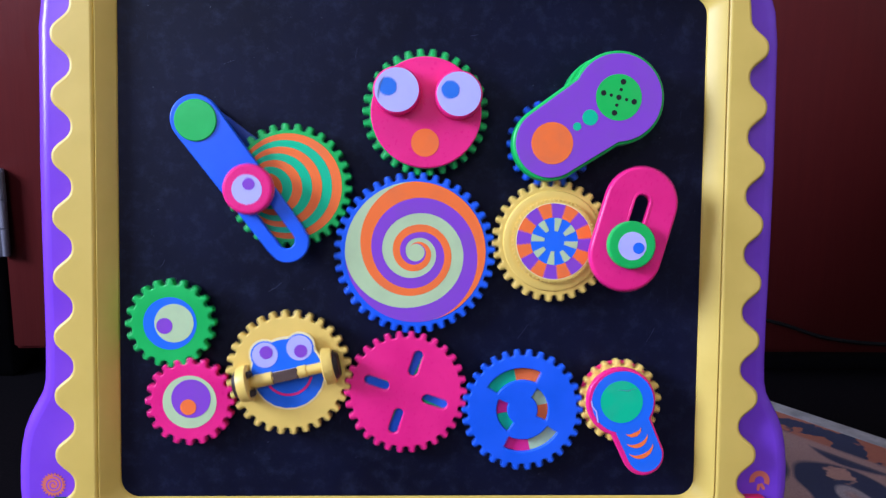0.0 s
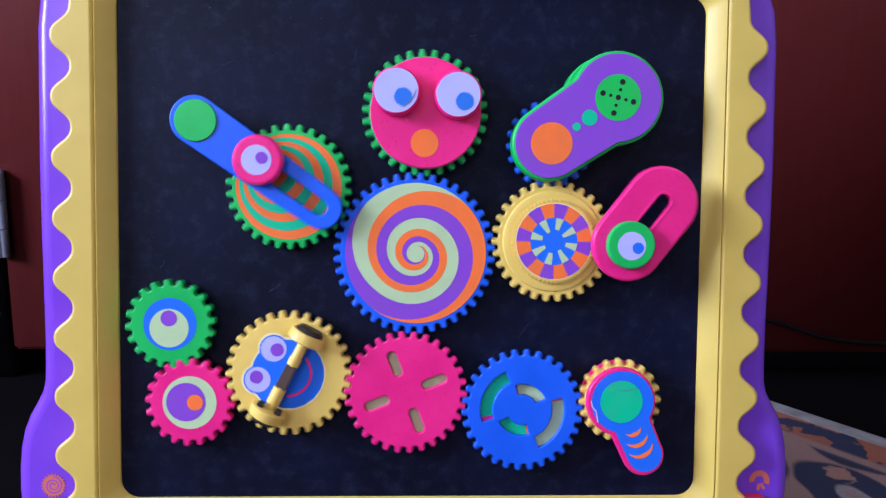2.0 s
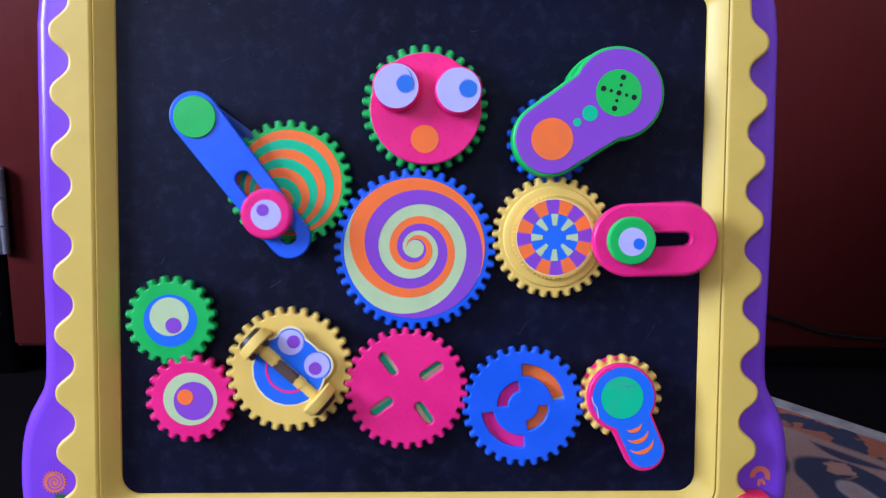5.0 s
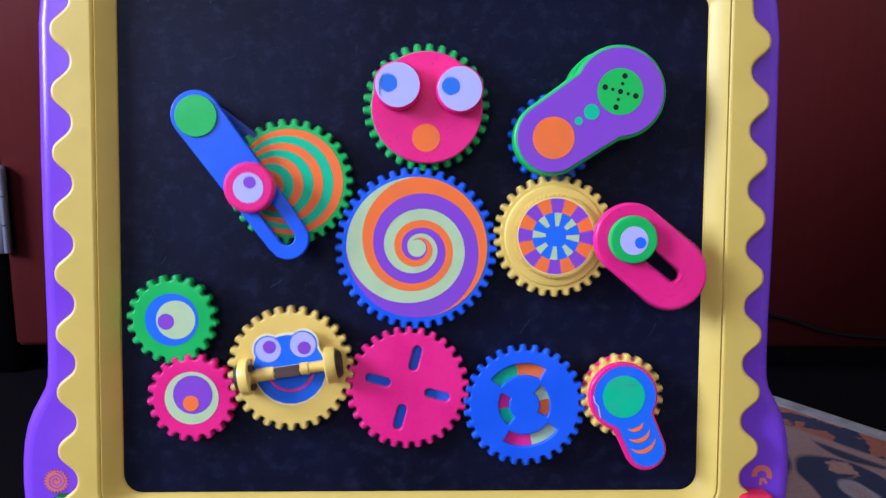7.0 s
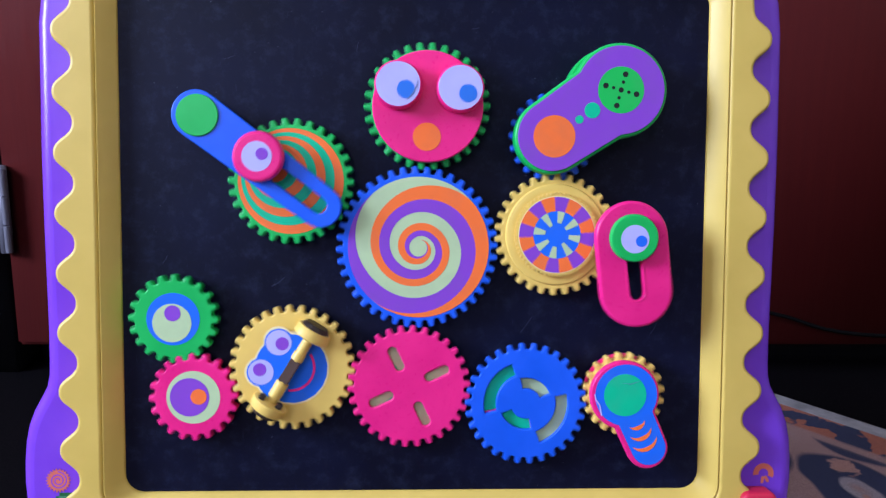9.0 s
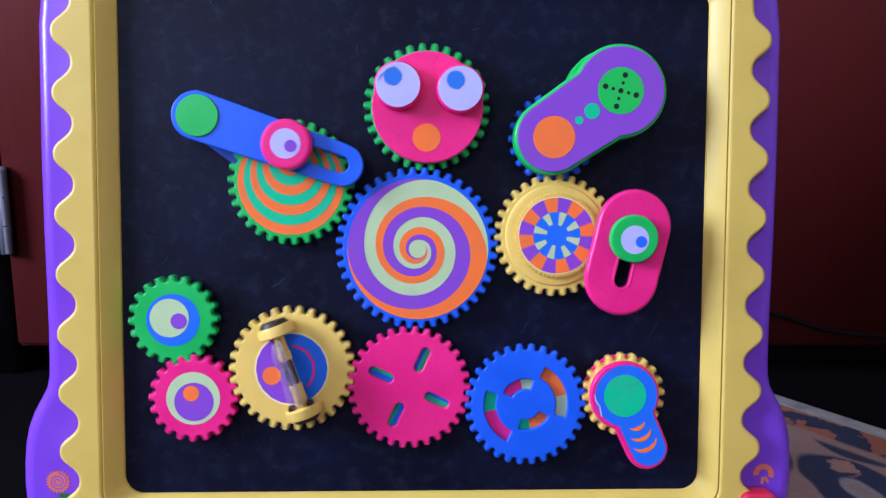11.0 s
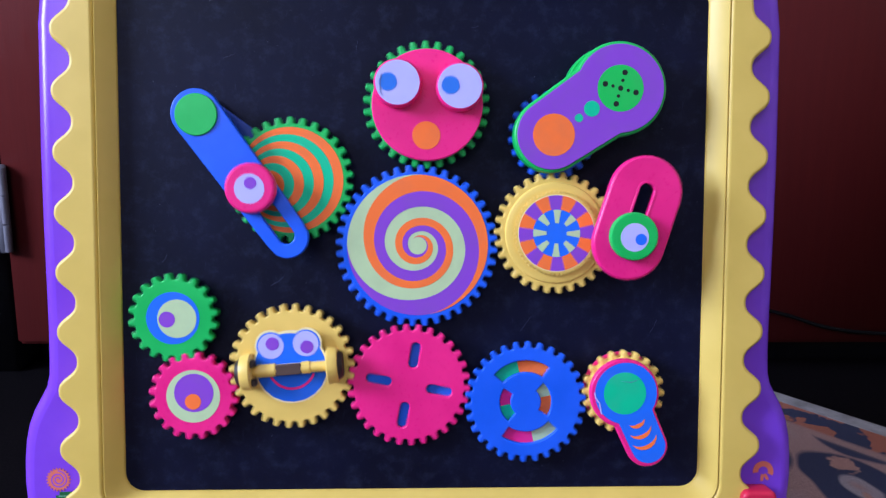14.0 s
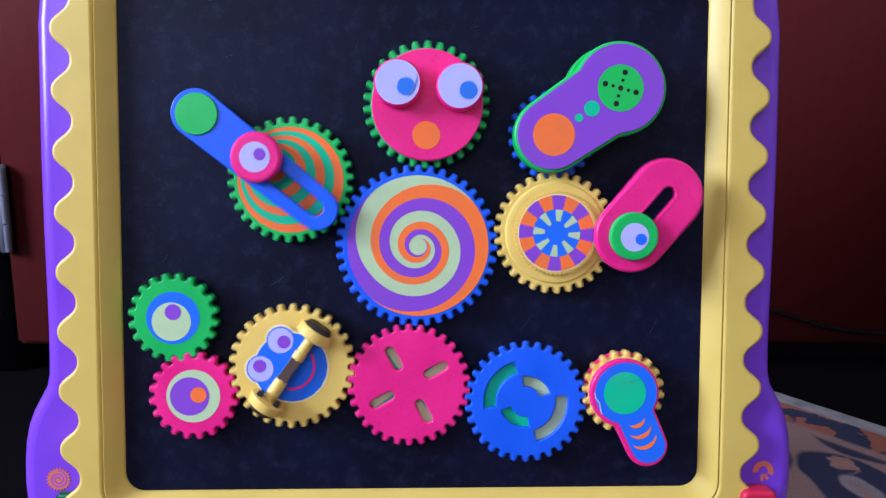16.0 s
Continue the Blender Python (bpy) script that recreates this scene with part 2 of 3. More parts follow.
def box(x0, y0, z0, x1, y1, z1, bevel=0.0):
    bm = bmesh.new()
    bmesh.ops.create_cube(bm, size=1)
    for v in bm.verts:
        v.co = ((x0 + x1) / 2 + v.co.x * (x1 - x0), (y0 + y1) / 2 + v.co.y * (y1 - y0), (z0 + z1) / 2 + v.co.z * (z1 - z0))
    if bevel:
        bmesh.ops.bevel(bm, geom=bm.edges[:], offset=bevel, segments=2, affect="EDGES")
    return bm


def circle(r, cx=0.0, cy=0.0, n=64):
    return [(cx + r * math.cos(2 * math.pi * i / n), cy + r * math.sin(2 * math.pi * i / n)) for i in range(n)]


def capsule(x0, y0, x1, y1, r, n=20):
    a = math.atan2(y1 - y0, x1 - x0)
    pts = [(x1 + r * math.cos(a - math.pi / 2 + math.pi * i / n), y1 + r * math.sin(a - math.pi / 2 + math.pi * i / n)) for i in range(n + 1)]
    return pts + [(x0 + r * math.cos(a + math.pi / 2 + math.pi * i / n), y0 + r * math.sin(a + math.pi / 2 + math.pi * i / n)) for i in range(n + 1)]


def arc_window(r0, r1, a0, a1, n=14):
    up = [(r1 * math.cos(radians(a0 + (a1 - a0) * i / n)), r1 * math.sin(radians(a0 + (a1 - a0) * i / n))) for i in range(n + 1)]
    return up + [(r0 * math.cos(radians(a1 + (a0 - a1) * i / n)), r0 * math.sin(radians(a1 + (a0 - a1) * i / n))) for i in range(n + 1)]


def union(cx, cy, shapes, grow=0.0, n=120):
    """Outline, seen from (cx, cy), of discs (x, y, r) and tapering bars (x0, y0, x1, y1, r0, r1) taken together."""
    pts = []
    discs = []
    for s in shapes:
        if len(s) == 3:
            discs.append(s)
        else:
            for i in range(25):
                k = i / 24
                discs.append((s[0] + (s[2] - s[0]) * k, s[1] + (s[3] - s[1]) * k, s[4] + (s[5] - s[4]) * k))
    for i in range(n):
        a = 2 * math.pi * i / n
        dx, dy, far = math.cos(a), math.sin(a), 0.0
        for x, y, r in discs:
            r += grow
            px, py = x - cx, y - cy
            along = px * dx + py * dy
            off = abs(px * dy - py * dx)
            if off < r:
                far = max(far, along + math.sqrt(r * r - off * off))
        pts.append((cx + far * dx, cy + far * dy))
    return pts


def gear_outline(teeth, root, tip, fill=0.54):
    """Rounded, slightly tapering peg teeth round a disc."""
    pts = []
    pitch = 2 * math.pi / teeth
    for i in range(teeth):
        a = i * pitch
        wr = pitch * root * fill / 2          # half width at the root
        wt = wr * 0.86
        for k, (rad, side) in enumerate(((root - 0.5, -1.3), (root + 0.5, -1.0), (tip - 1.3, -0.95), (tip - 0.45, -0.72), (tip, -0.3),
                                        (tip, 0.3), (tip - 0.45, 0.72), (tip - 1.3, 0.95), (root + 0.5, 1.0), (root - 0.5, 1.3))):
            w = side * (wr if rad < root + 1 else wt) / rad
            pts.append((rad * math.cos(a + w), rad * math.sin(a + w)))
    return pts


def sticker(name, pts, z, material, parent, label="", m=None):
    return slab(name, [pts] if isinstance(pts[0], tuple) else pts, z, z + 0.14, material, parent, m, label)


TOP = 12.0        # height of a gear's face above the board


# Room: the unseen plain shell round the toy, open at both lamps
def room():
    x0, x1, y0, y1, h = -2.75, 1.40, -4.6, 0.95, 3.2
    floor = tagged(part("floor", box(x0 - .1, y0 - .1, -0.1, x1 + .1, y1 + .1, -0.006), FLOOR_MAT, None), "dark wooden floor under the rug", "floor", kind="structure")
    tagged(part("ceiling", box(x0 - .1, y0 - .1, h, x1 + .1, y1 + .1, h + .1), CEIL_MAT, None), "white painted ceiling", "ceiling", kind="structure")
    tagged(part("wall_north", box(x0, y1, -.006, x1, y1 + .1, h), WALL_MAT, None), "plain plaster wall", "wall", kind="structure")
    # unseen wall, set close and warm-coloured to reflect light onto the left lip
    tagged(part("wall_east", box(x1, y0 - .1, -.006, x1 + .1, y1 + .1, h), BOUNCE_WALL, None), "unseen cream wall added to bounce warm light", "wall", kind="structure")

    def opened(name, along_x, at, lo, hi, a0, a1, b0, b1):
        """A wall with one window opening, a0 to a1 along it and b0 to b1 in height."""
        bm = bmesh.new()
        for u, z, uu, zz in ((lo, -.006, a0, h), (a1, -.006, hi, h), (a0, -.006, a1, b0), (a0, b1, a1, h)):
            piece = box(u, at - .1, z, uu, at, zz) if along_x else box(at - .1, u, z, at, uu, zz)
            me = bpy.data.meshes.new("piece")
            piece.to_mesh(me)
            piece.free()
            bm.from_mesh(me)
            bpy.data.meshes.remove(me)
        tagged(part(name, bm, WALL_MAT, None), "unseen plaster wall with an opening for a window lamp", "wall", kind="structure")

    opened("wall_west", False, x0, y0 - .1, y1 + .1, -1.65, -0.45, 0.80, 2.10)
    # this opening is assumed, made only for the rear fill lamp
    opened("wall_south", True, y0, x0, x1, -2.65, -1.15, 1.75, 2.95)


room()


# Rug, dark cabinets behind the toy
def rug():
    thing = tagged(empty("rug", pose(0.02, -0.32, -0.006)), "patterned rug in rust, navy and white under the toy", "rug")
    # it lies turned on the floor, one side running away under the cabinet's front
    field = [(1.00, -1.4), (0.988, -0.534), (0.486, 0.208), (0.392, 0.347), (0.10, 0.25), (-0.33, 0.03), (-1.2, -0.42), (-1.2, -1.4)]
    field = [(1000 * (x - 0.02), 1000 * (y + 0.32)) for x, y in field]
    slab("woven_field", [field], 0.3, 6.0, RUG, thing, edge=1.5)
    band = [(0.979, -0.532), (0.479, 0.207), (0.385, 0.346), (0.406, 0.360), (0.500, 0.221), (1.000, -0.518)]
    slab("binding", [[(1000 * (x - 0.02), 1000 * (y + 0.32)) for x, y in band]], 0.3, 6.8, RUG_EDGE, thing, edge=1.5)


rug()


def cabinet(x0, x1, label):
    thing = tagged(empty("cabinet", pose((x0 + x1) / 2, 0.42, 0)), label, "cabinet")
    w = (x1 - x0) / 2
    part("body", box(-w, 0.022, 0.034, w, 0.40, 1.2, 0.003), MAHOGANY, thing)
    part("plinth", box(-w + .004, 0.06, -0.006, w - .004, 0.39, 0.0325), BLACK_WOOD, thing, label="recessed black plinth")
    part("door", box(-w + .004, 0.0, 0.036, w - .004, 0.0195, 1.15, 0.004), MAHOGANY, thing)
    return thing


cabinet(-0.5405, -0.02, "dark red mahogany cabinet with a black recessed base")
cabinet(-0.015, 1.15, "dark red mahogany cabinet with a black recessed base")


def dark_cupboard():
    thing = tagged(empty("cupboard", pose(-0.811, 0.432, 0)), "black stained cupboard with a steel hinge", "cupboard")
    part("body", box(-0.28, 0, -0.006, 0.268, 0.36, 1.2, 0.004), BLACK_WOOD, thing)
    hinge = part("hinge", box(0.2700, -0.0215, 0.158, 0.2830, -0.0125, 0.268, 0.001), STEEL, thing, label="worn steel butt hinge")
    for k in range(3):
        part("knuckle", lathe([(0, 0), (4, 0), (4, 33), (0, 33)], 14), STEEL, hinge, pose(0.2815, -0.0225, 0.160 + 0.0355 * k))


dark_cupboard()


def cable():
    cu = bpy.data.curves.new("cable", "CURVE")
    cu.dimensions, cu.bevel_depth, cu.bevel_resolution = "3D", 0.0025, 3
    sp = cu.splines.new("BEZIER")
    pts = [(0.36, 0.405, 0.10), (0.46, 0.405, 0.080), (0.52, 0.405, 0.062), (0.62, 0.405, 0.052), (0.80, 0.40, 0.048)]
    sp.bezier_points.add(len(pts) - 1)
    for p, c in zip(sp.bezier_points, pts):
        p.co, p.handle_left_type, p.handle_right_type = c, "AUTO", "AUTO"
    tmp = new("shaping", cu)
    me = bpy.data.meshes.new_from_object(tmp.evaluated_get(bpy.context.evaluated_depsgraph_get()))
    bpy.data.objects.remove(tmp)
    tagged(link_mesh("cable", me, CABLE, None), "thin black cable hanging along the cabinet", "cable")


cable()

# The toy board
MID = -20.7       # the board's own middle


def half_outline(points):
    """Mirror a half outline (distance from the middle, height) into a closed one."""
    return [(MID + x, y) for x, y in points] + [(MID - x, y) for x, y in reversed(points)]


def rounded_rect(hw, y0, y1, r, n=8):
    pts = []
    for cx, cy, a0 in ((hw - r, y1 - r, 0), (-hw + r, y1 - r, 90), (-hw + r, y0 + r, 180), (hw - r, y0 + r, 270)):
        for i in range(n + 1):
            a = radians(a0 + 90 * i / n)
            pts.append((MID + cx + r * math.cos(a), cy + r * math.sin(a)))
    return pts


def board():
    thing = tagged(empty("gear_board", B), "black magnetic toy board in a scalloped yellow and purple plastic frame", "toy board")
    slab("back_plate", [rounded_rect(211, -185, 188, 10)], -24, -5, PURPLE, thing)
    slab("panel", [rounded_rect(210, -184, 187, 10)], -4, 0, BOARD, thing, label="black magnetic metal panel")
    rng = random.Random(7)
    for x, y, turn, length in ((-196, -12, 60, 7), (-118, -28, 35, 12), (58, -58, 55, 14), (-62, 136, 80, 8), (-150, 128, 20, 9), (150, -60, 62, 12), (-205, -64, 85, 6), (20, 150, 10, 6), (-60, -150, 30, 5)):
        w = 0.16 + 0.14 * rng.random()
        bend = rng.uniform(-0.7, 0.7)
        pts = [(-length / 2, 0), (0, bend), (length / 2, 0), (length / 2 - 1, w), (0, bend + w), (-length / 2 + 1, w)]
        slab("scratch", [pts], 0.02, 0.05, SCRATCH, thing, pose(x / 1000, y / 1000, 0, 0, 0, turn), "fine pale scratch")
    # bevelled inner lip of the frame, sloping down to the panel
    bm = bmesh.new()
    loops = []
    for hw, y0, y1, r, z in ((205.0, -177.5, 180, 13, 0.3), (205.5, -178.0, 180.5, 13, 1.8), (214.6, -187.1, 189.6, 16, 11.5), (215.6, -188.1, 190.6, 17, 11.9), (216.4, -188.9, 191.4, 17, 10.9)):
        loops.append([bm.verts.new((x / 1000, y / 1000, z / 1000)) for x, y in rounded_rect(hw, y0, y1, r)])
    for a, b in zip(loops, loops[1:]):
        for i in range(len(a)):
            j = (i + 1) % len(a)
            bm.faces.new((a[i], a[j], b[j], b[i]))
    part("inner_lip", bm, FRAME_YELLOW, thing, label="sloping yellow inner lip", smooth=24)
    # scalloped face of the frame
    side = []
    y = -205.0
    while y <= 163.5:
        k = (y + 21.2) / 41.0
        wave = math.cos(2 * math.pi * k)
        wave = 1.26 * wave - 0.26 * wave ** 3 + 0.05
        side.append((238.9 + 6.5 * wave, y))
        y += 1.7
    outer = half_outline([(0, -226), (200, -226), (224, -218)] + side + [(232, 172), (230, 188), (224, 200), (213, 208), (198, 211), (0, 211)])
    slab("scalloped_frame", [outer, rounded_rect(216.4, -188.9, 191.4, 17)], 1.0, 12.5, FRAME_YELLOW, thing, edge=2.6, steps=5)
    # purple backing, widening to the feet
    back = [(0, -246), (262, -246), (269, -225), (274, -197), (276, -172), (275.8, -156), (274.6, -142), (272.2, -130), (268.2, -119.5), (263, -110), (259.2, -102.5), (257.6, -95), (257.2, -82),
            (257.2, -60), (258.6, 10), (259.2, 60), (258.8, 150), (256.7, 172), (250.2, 192), (240, 207), (223, 217), (200, 221), (0, 222)]
    # the moulding is a little fuller on the hinge side
    backing = [(x - 2.0 if x < MID else x + 0.5, y) for x, y in half_outline(back)]
    slab("purple_backing", [backing, rounded_rect(211.5, -185.5, 188.5, 10)], -26, 1.8, PURPLE, thing, edge=10.0, steps=6, label="glossy purple plastic backing")
    em = slab("emblem", [gear_outline(22, 7.6, 8.6, 0.55)], 1.82, 2.1, P_FAINT, thing, pose(-0.2722, -0.1685, 0), "faded orange printed swirl emblem")
    bm = bmesh.new()
    prev = None
    for i in range(60):
        a, r = i * 0.24, 0.6 + 5.4 * i / 60
        pair = [bm.verts.new(((r + d) / 1000 * math.cos(a), (r + d) / 1000 * math.sin(a), 0.00216)) for d in (0, 0.9)]
        if prev:
            bm.faces.new((prev[0], prev[1], pair[1], pair[0]))
        prev = pair
    part("swirl", bm, P_PURPLE, em)
    em = slab("emblem", [arc_window(3.6, 7.6, -25, 190)], 1.82, 2.1, P_FAINT, thing, pose(0.2325, -0.1665, 0), "worn orange printed emblem, partly rubbed off")
    for a in (262, 300):
        slab("emblem_ray", [capsule(3.2 * math.cos(radians(a)), 3.2 * math.sin(radians(a)), 6.4 * math.cos(radians(a)), 6.4 * math.sin(radians(a)), 1.1, 8)], 1.82, 2.1, P_FAINT, em)
    corners = [(-7.0, 3.5, 7.0, 3.5, 5.5, 5.5), (-7.0, -13, 7.0, -13, 5.5, 5.5), (-7.0, 3.5, -7.0, -13, 5.5, 5.5), (7.0, 3.5, 7.0, -13, 5.5, 5.5)]
    slab("button", [union(0, -5, corners, 0, 96)], 1.0, 18.0, RED, thing, pose(0.2236, -0.1842, 0), "red rounded push button", edge=3.2, steps=5)
    part("latch", box(-0.011, -0.006, 0.0005, 0.011, 0.006, 0.0060, 0.0025), DARK_GREEN, thing, pose(-0.2625, -0.1828, 0), "green plastic tab")
    # feet resting on the floor
    for s in (-1, 1):
        part("foot", box(-0.030, -0.008, -0.10, 0.030, 0.004, 0.03, 0.003), PURPLE, thing, pose((MID + s * 205) / 1000, -0.2405, 0, 0, 0, 0))


board()

# The gear train: centre, teeth, degrees per second, and angle at the start
W = 205.15
TRAIN = {
    "spiral": (-20.0, -2.3, 40, 0.75 * W, -1077.0),
    "crank": (-106.4, 42.6, 30, -W, -173.5),
    "head": (-13.7, 94.3, 30, -W, 0.0),
    "sun": (76.0, 7.0, 30, -W, 0.0),
    "motor": (73.6, 74.6, 20, 1.5 * W, 0.0),
    "slots": (-25.3, -99.6, 30, -W, 71.6),
    "windows": (56.8, -112.0, 30, W, -1436.05),
    "key": (125.9, -105.2, 20, -1.5 * W, 0.0),
    "frog": (-106.4, -86.2, 30, W, 12.5),
    "pink_eye": (-174.2, -106.7, 20, -1.5 * W, 0.0),
    "green_eye": (-187.3, -52.3, 20, 1.5 * W, 0.0),
}
TOOTH = {"spiral": 0.0}
for a, b in (("spiral", "crank"), ("spiral", "head"), ("spiral", "sun"), ("sun", "motor"), ("spiral", "slots"), ("slots", "windows"),
             ("windows", "key"), ("slots", "frog"), ("frog", "pink_eye"), ("pink_eye", "green_eye")):
    xa, ya, na, _, a0 = TRAIN[a]
    xb, yb, nb, _, b0 = TRAIN[b]
    d = math.degrees(math.atan2(yb - ya, xb - xa))
    k = (d - a0 - TOOTH[a]) * na / 360 + (d + 180 - b0) * nb / 360 - 0.5
    TOOTH[b] = (k % 1.0) * 360 / nb


def wheel_angle(name, t):
    return TRAIN[name][4] + TRAIN[name][3] * t


def wheel_part(name, parent, root, tip, material, holes=(), low=4.0, top=TOP, label=""):
    """The toothed wheel itself; its teeth mesh with those of its neighbours."""
    n, off = TRAIN[name][2], radians(TOOTH[name])
    pts = [(x * math.cos(off) - y * math.sin(off), x * math.sin(off) + y * math.cos(off)) for x, y in gear_outline(n, root, tip)]
    return slab("gear_wheel", [pts, *holes], low, top, material, parent, edge=0.9, label=label)


def gear_thing(kind, name, label, turning=True):
    x, y, _, _, a0 = TRAIN[name]
    thing = tagged(empty(kind, on_board(x, y, 0, a0 if turning else 0)), label, "toy gear", "gears on the board")
    part("magnet_hub", lathe([(0, 0.2), (9.5, 0.2), (9.5, 4.4), (0, 4.4)], 32), DARK, thing)
    return thing


SMALL, MEDIUM, LARGE = (26.9, 30.8), (38.9, 43.1), (51.6, 56.1)


# Large blue gear with a three-armed spiral
def spiral_gear():
    thing = gear_thing("spiral_gear", "spiral", "large blue gear with an orange, purple and pale green spiral sticker")
    wheel_part("spiral", thing, *LARGE, BLUE)
    r_out = 48.6
    base = sticker("spiral_sticker", circle(r_out, n=96), TOP, P_CREAM, thing, "pale green round sticker with a spiral", pose(0.0005, 0.0007, 0))

    # the three edges of the arms: reach by turns, growing towards the rim
    inner_p = [(-0.85, 14), (-0.5, 16), (0, 17), (0.25, 24), (0.5, 36), (0.75, 45), (1, 59), (1.25, 68), (1.5, 85), (1.75, 97), (1.9, 116), (1.98, 126)]
    p_to_o = [(-0.85, 14), (-0.75, 15), (-0.5, 18), (-0.25, 22), (0, 27), (0.25, 34), (0.5, 50), (0.75, 64), (1, 77), (1.25, 96), (1.5, 109), (1.71, 126)]
    outer_o = [(-0.85, 14), (-0.75, 17), (-0.5, 27), (-0.25, 34), (0, 40), (0.25, 48), (0.5, 63), (0.75, 77), (1, 95), (1.15, 114), (1.23, 126)]
    ease = [math.exp(-(k / 9) ** 2) for k in range(-18, 19)]

    def reach(rows, turn):
        total = sum(w * np.interp(turn + k / 200, *zip(*rows)) for k, w in zip(range(-18, 19), ease))
        return min(r_out, 0.386 * total / sum(ease) * 1.004)

    for band, lo, hi, mat in (("purple_band", inner_p, p_to_o, P_PURPLE), ("orange_band", p_to_o, outer_o, P_ORANGE)):
        bm = bmesh.new()
        prev = None
        for i in range(-85, 206):
            turn = i / 100
            r0, r1 = reach(lo, turn), reach(hi, turn)
            if r1 - r0 < 0.03:
                prev = None
                continue
            a = math.pi - 2 * math.pi * turn
            pair = [bm.verts.new((r / 1000 * math.cos(a), r / 1000 * math.sin(a), (TOP + 0.26) / 1000)) for r in (r0, r1)]
            if prev:
                bm.faces.new((prev[0], prev[1], pair[1], pair[0]))
            prev = pair
        part(band, bm, mat, base)
    return thing


# Green crank gear with nested rings and its pin
def crank_gear():
    thing = gear_thing("crank_gear", "crank", "green gear with orange and teal rings and pink eye pin")
    wheel_part("crank", thing, *MEDIUM, GREEN)
    for k in range(8):
        sticker("ring_print", circle(36.0 - 4.3 * k, 2.45 * k), TOP + 0.16 * k, P_TEAL if k % 2 else P_ORANGE, thing)
    px = 24.3
    part("pin_post", lathe([(0, TOP), (3.2, TOP), (3.2, 23.5), (0, 23.5)], 24), PINK, thing, pose(px / 1000, 0, 0))
    cap = part("pin_cap", lathe([(0, 22.7), (15.4, 22.7), (16.6, 23.4), (16.9, 25), (16.7, 29.2), (15.9, 30.6), (14.6, 31), (0, 31)], 56), PINK, thing, pose(px / 1000, 0, 0), "round pink cap with an eye")
    sticker("eye_white", circle(9.9, 0.3, 0.3), 31.0, P_WHITE, cap)
    sticker("pupil", circle(4.0, -1.3, -3.1, 32), 31.16, P_PURPLE, cap)
    return thing


PIVOT = (-167.2, 86.2)


def lever():
    base = tagged(empty("pivot_stand", on_board(0, 0)), "flat blue stand holding the lever's pivot on the board", "pivot stand")
    slab("base_bar", [capsule(*PIVOT, -112.0, 46.0, 13.5)], 0.3, 3.6, DEEP_BLUE, base, edge=0.6)
    part("pivot_post", lathe([(0, 0.4), (8.5, 0.4), (8.5, 15.6), (0, 15.6)], 32), DEEP_BLUE, base, pose(PIVOT[0] / 1000, PIVOT[1] / 1000, 0))
    arm = tagged(empty("toy_lever", on_board(*PIVOT)), "blue slotted lever arm with a round green cap", "toy lever")
    slab("arm", [union(40, 0, [(0, 0, 101.8, 0, 16.4, 14.4)], n=160), capsule(53.0, 0, 100.6, 0, 5.6)], 16, 22.2, BLUE, arm, edge=1.0)
    part("pivot_cap", lathe([(0, 22.2), (14.0, 22.2), (14.0, 22.9), (13.5, 23.4), (0, 23.5)], 56), GREEN, arm, pose(0.0013, 0, 0), "round green pivot cap")
    return arm


# The pink face on its green gear
def face():
    thing = gear_thing("face_gear", "head", "pink round toy face with two spinning eyes on a green gear", False)
    wheel = wheel_part("head", thing, 38.8, 43.4, GREEN, label="green gear wheel behind the face")
    part("face_disc", lathe([(0, 12.6), (37.0, 12.6), (37.6, 13.4), (37.6, 17.4), (36.8, 18.4), (0, 18.5)], 80), PINK, thing, pose(0.0005, -0.0008, 0), "glossy pink face disc")
    sticker("mouth", circle(9.5, -0.2, -21.3), 18.5, P_ORANGE, thing, "orange round mouth")
    eyes = []
    for ex, ey, smudge in ((-19.4, 12.3, True), (21.9, 10.3, False)):
        eye = part("eye", lathe([(0, 18.0), (15.8, 18.0), (15.9, 19.0), (15.8, 27.4), (15.3, 28.6), (14.7, 29.0), (0, 29.0)], 64), PINK, thing, pose(ex / 1000, ey / 1000, 0), "pink drum eye with a white sticker")
        sticker("eye_white", circle(14.6), 29.0, P_WHITE, eye)
        pts = [(6.3 + 6.0 * (1 + 0.03 * math.sin(5 * a)) * math.cos(a), 6.0 * math.sin(a)) for a in (2 * math.pi * i / 40 for i in range(40))]
        sticker("pupil", pts, 29.16, EYE_BLUE, eye)
        if smudge:
            sticker("scuff", [(10.4, -5.4), (11.3, -4.6), (12.0, 0.5), (11.2, 6.6), (9.4, 10.2), (10.4, 6.0), (11.2, 0.5)], 29.3, P_GREY, eye, "grey scuff beside the pupil")
        eyes.append(eye)
    return thing, wheel, eyes


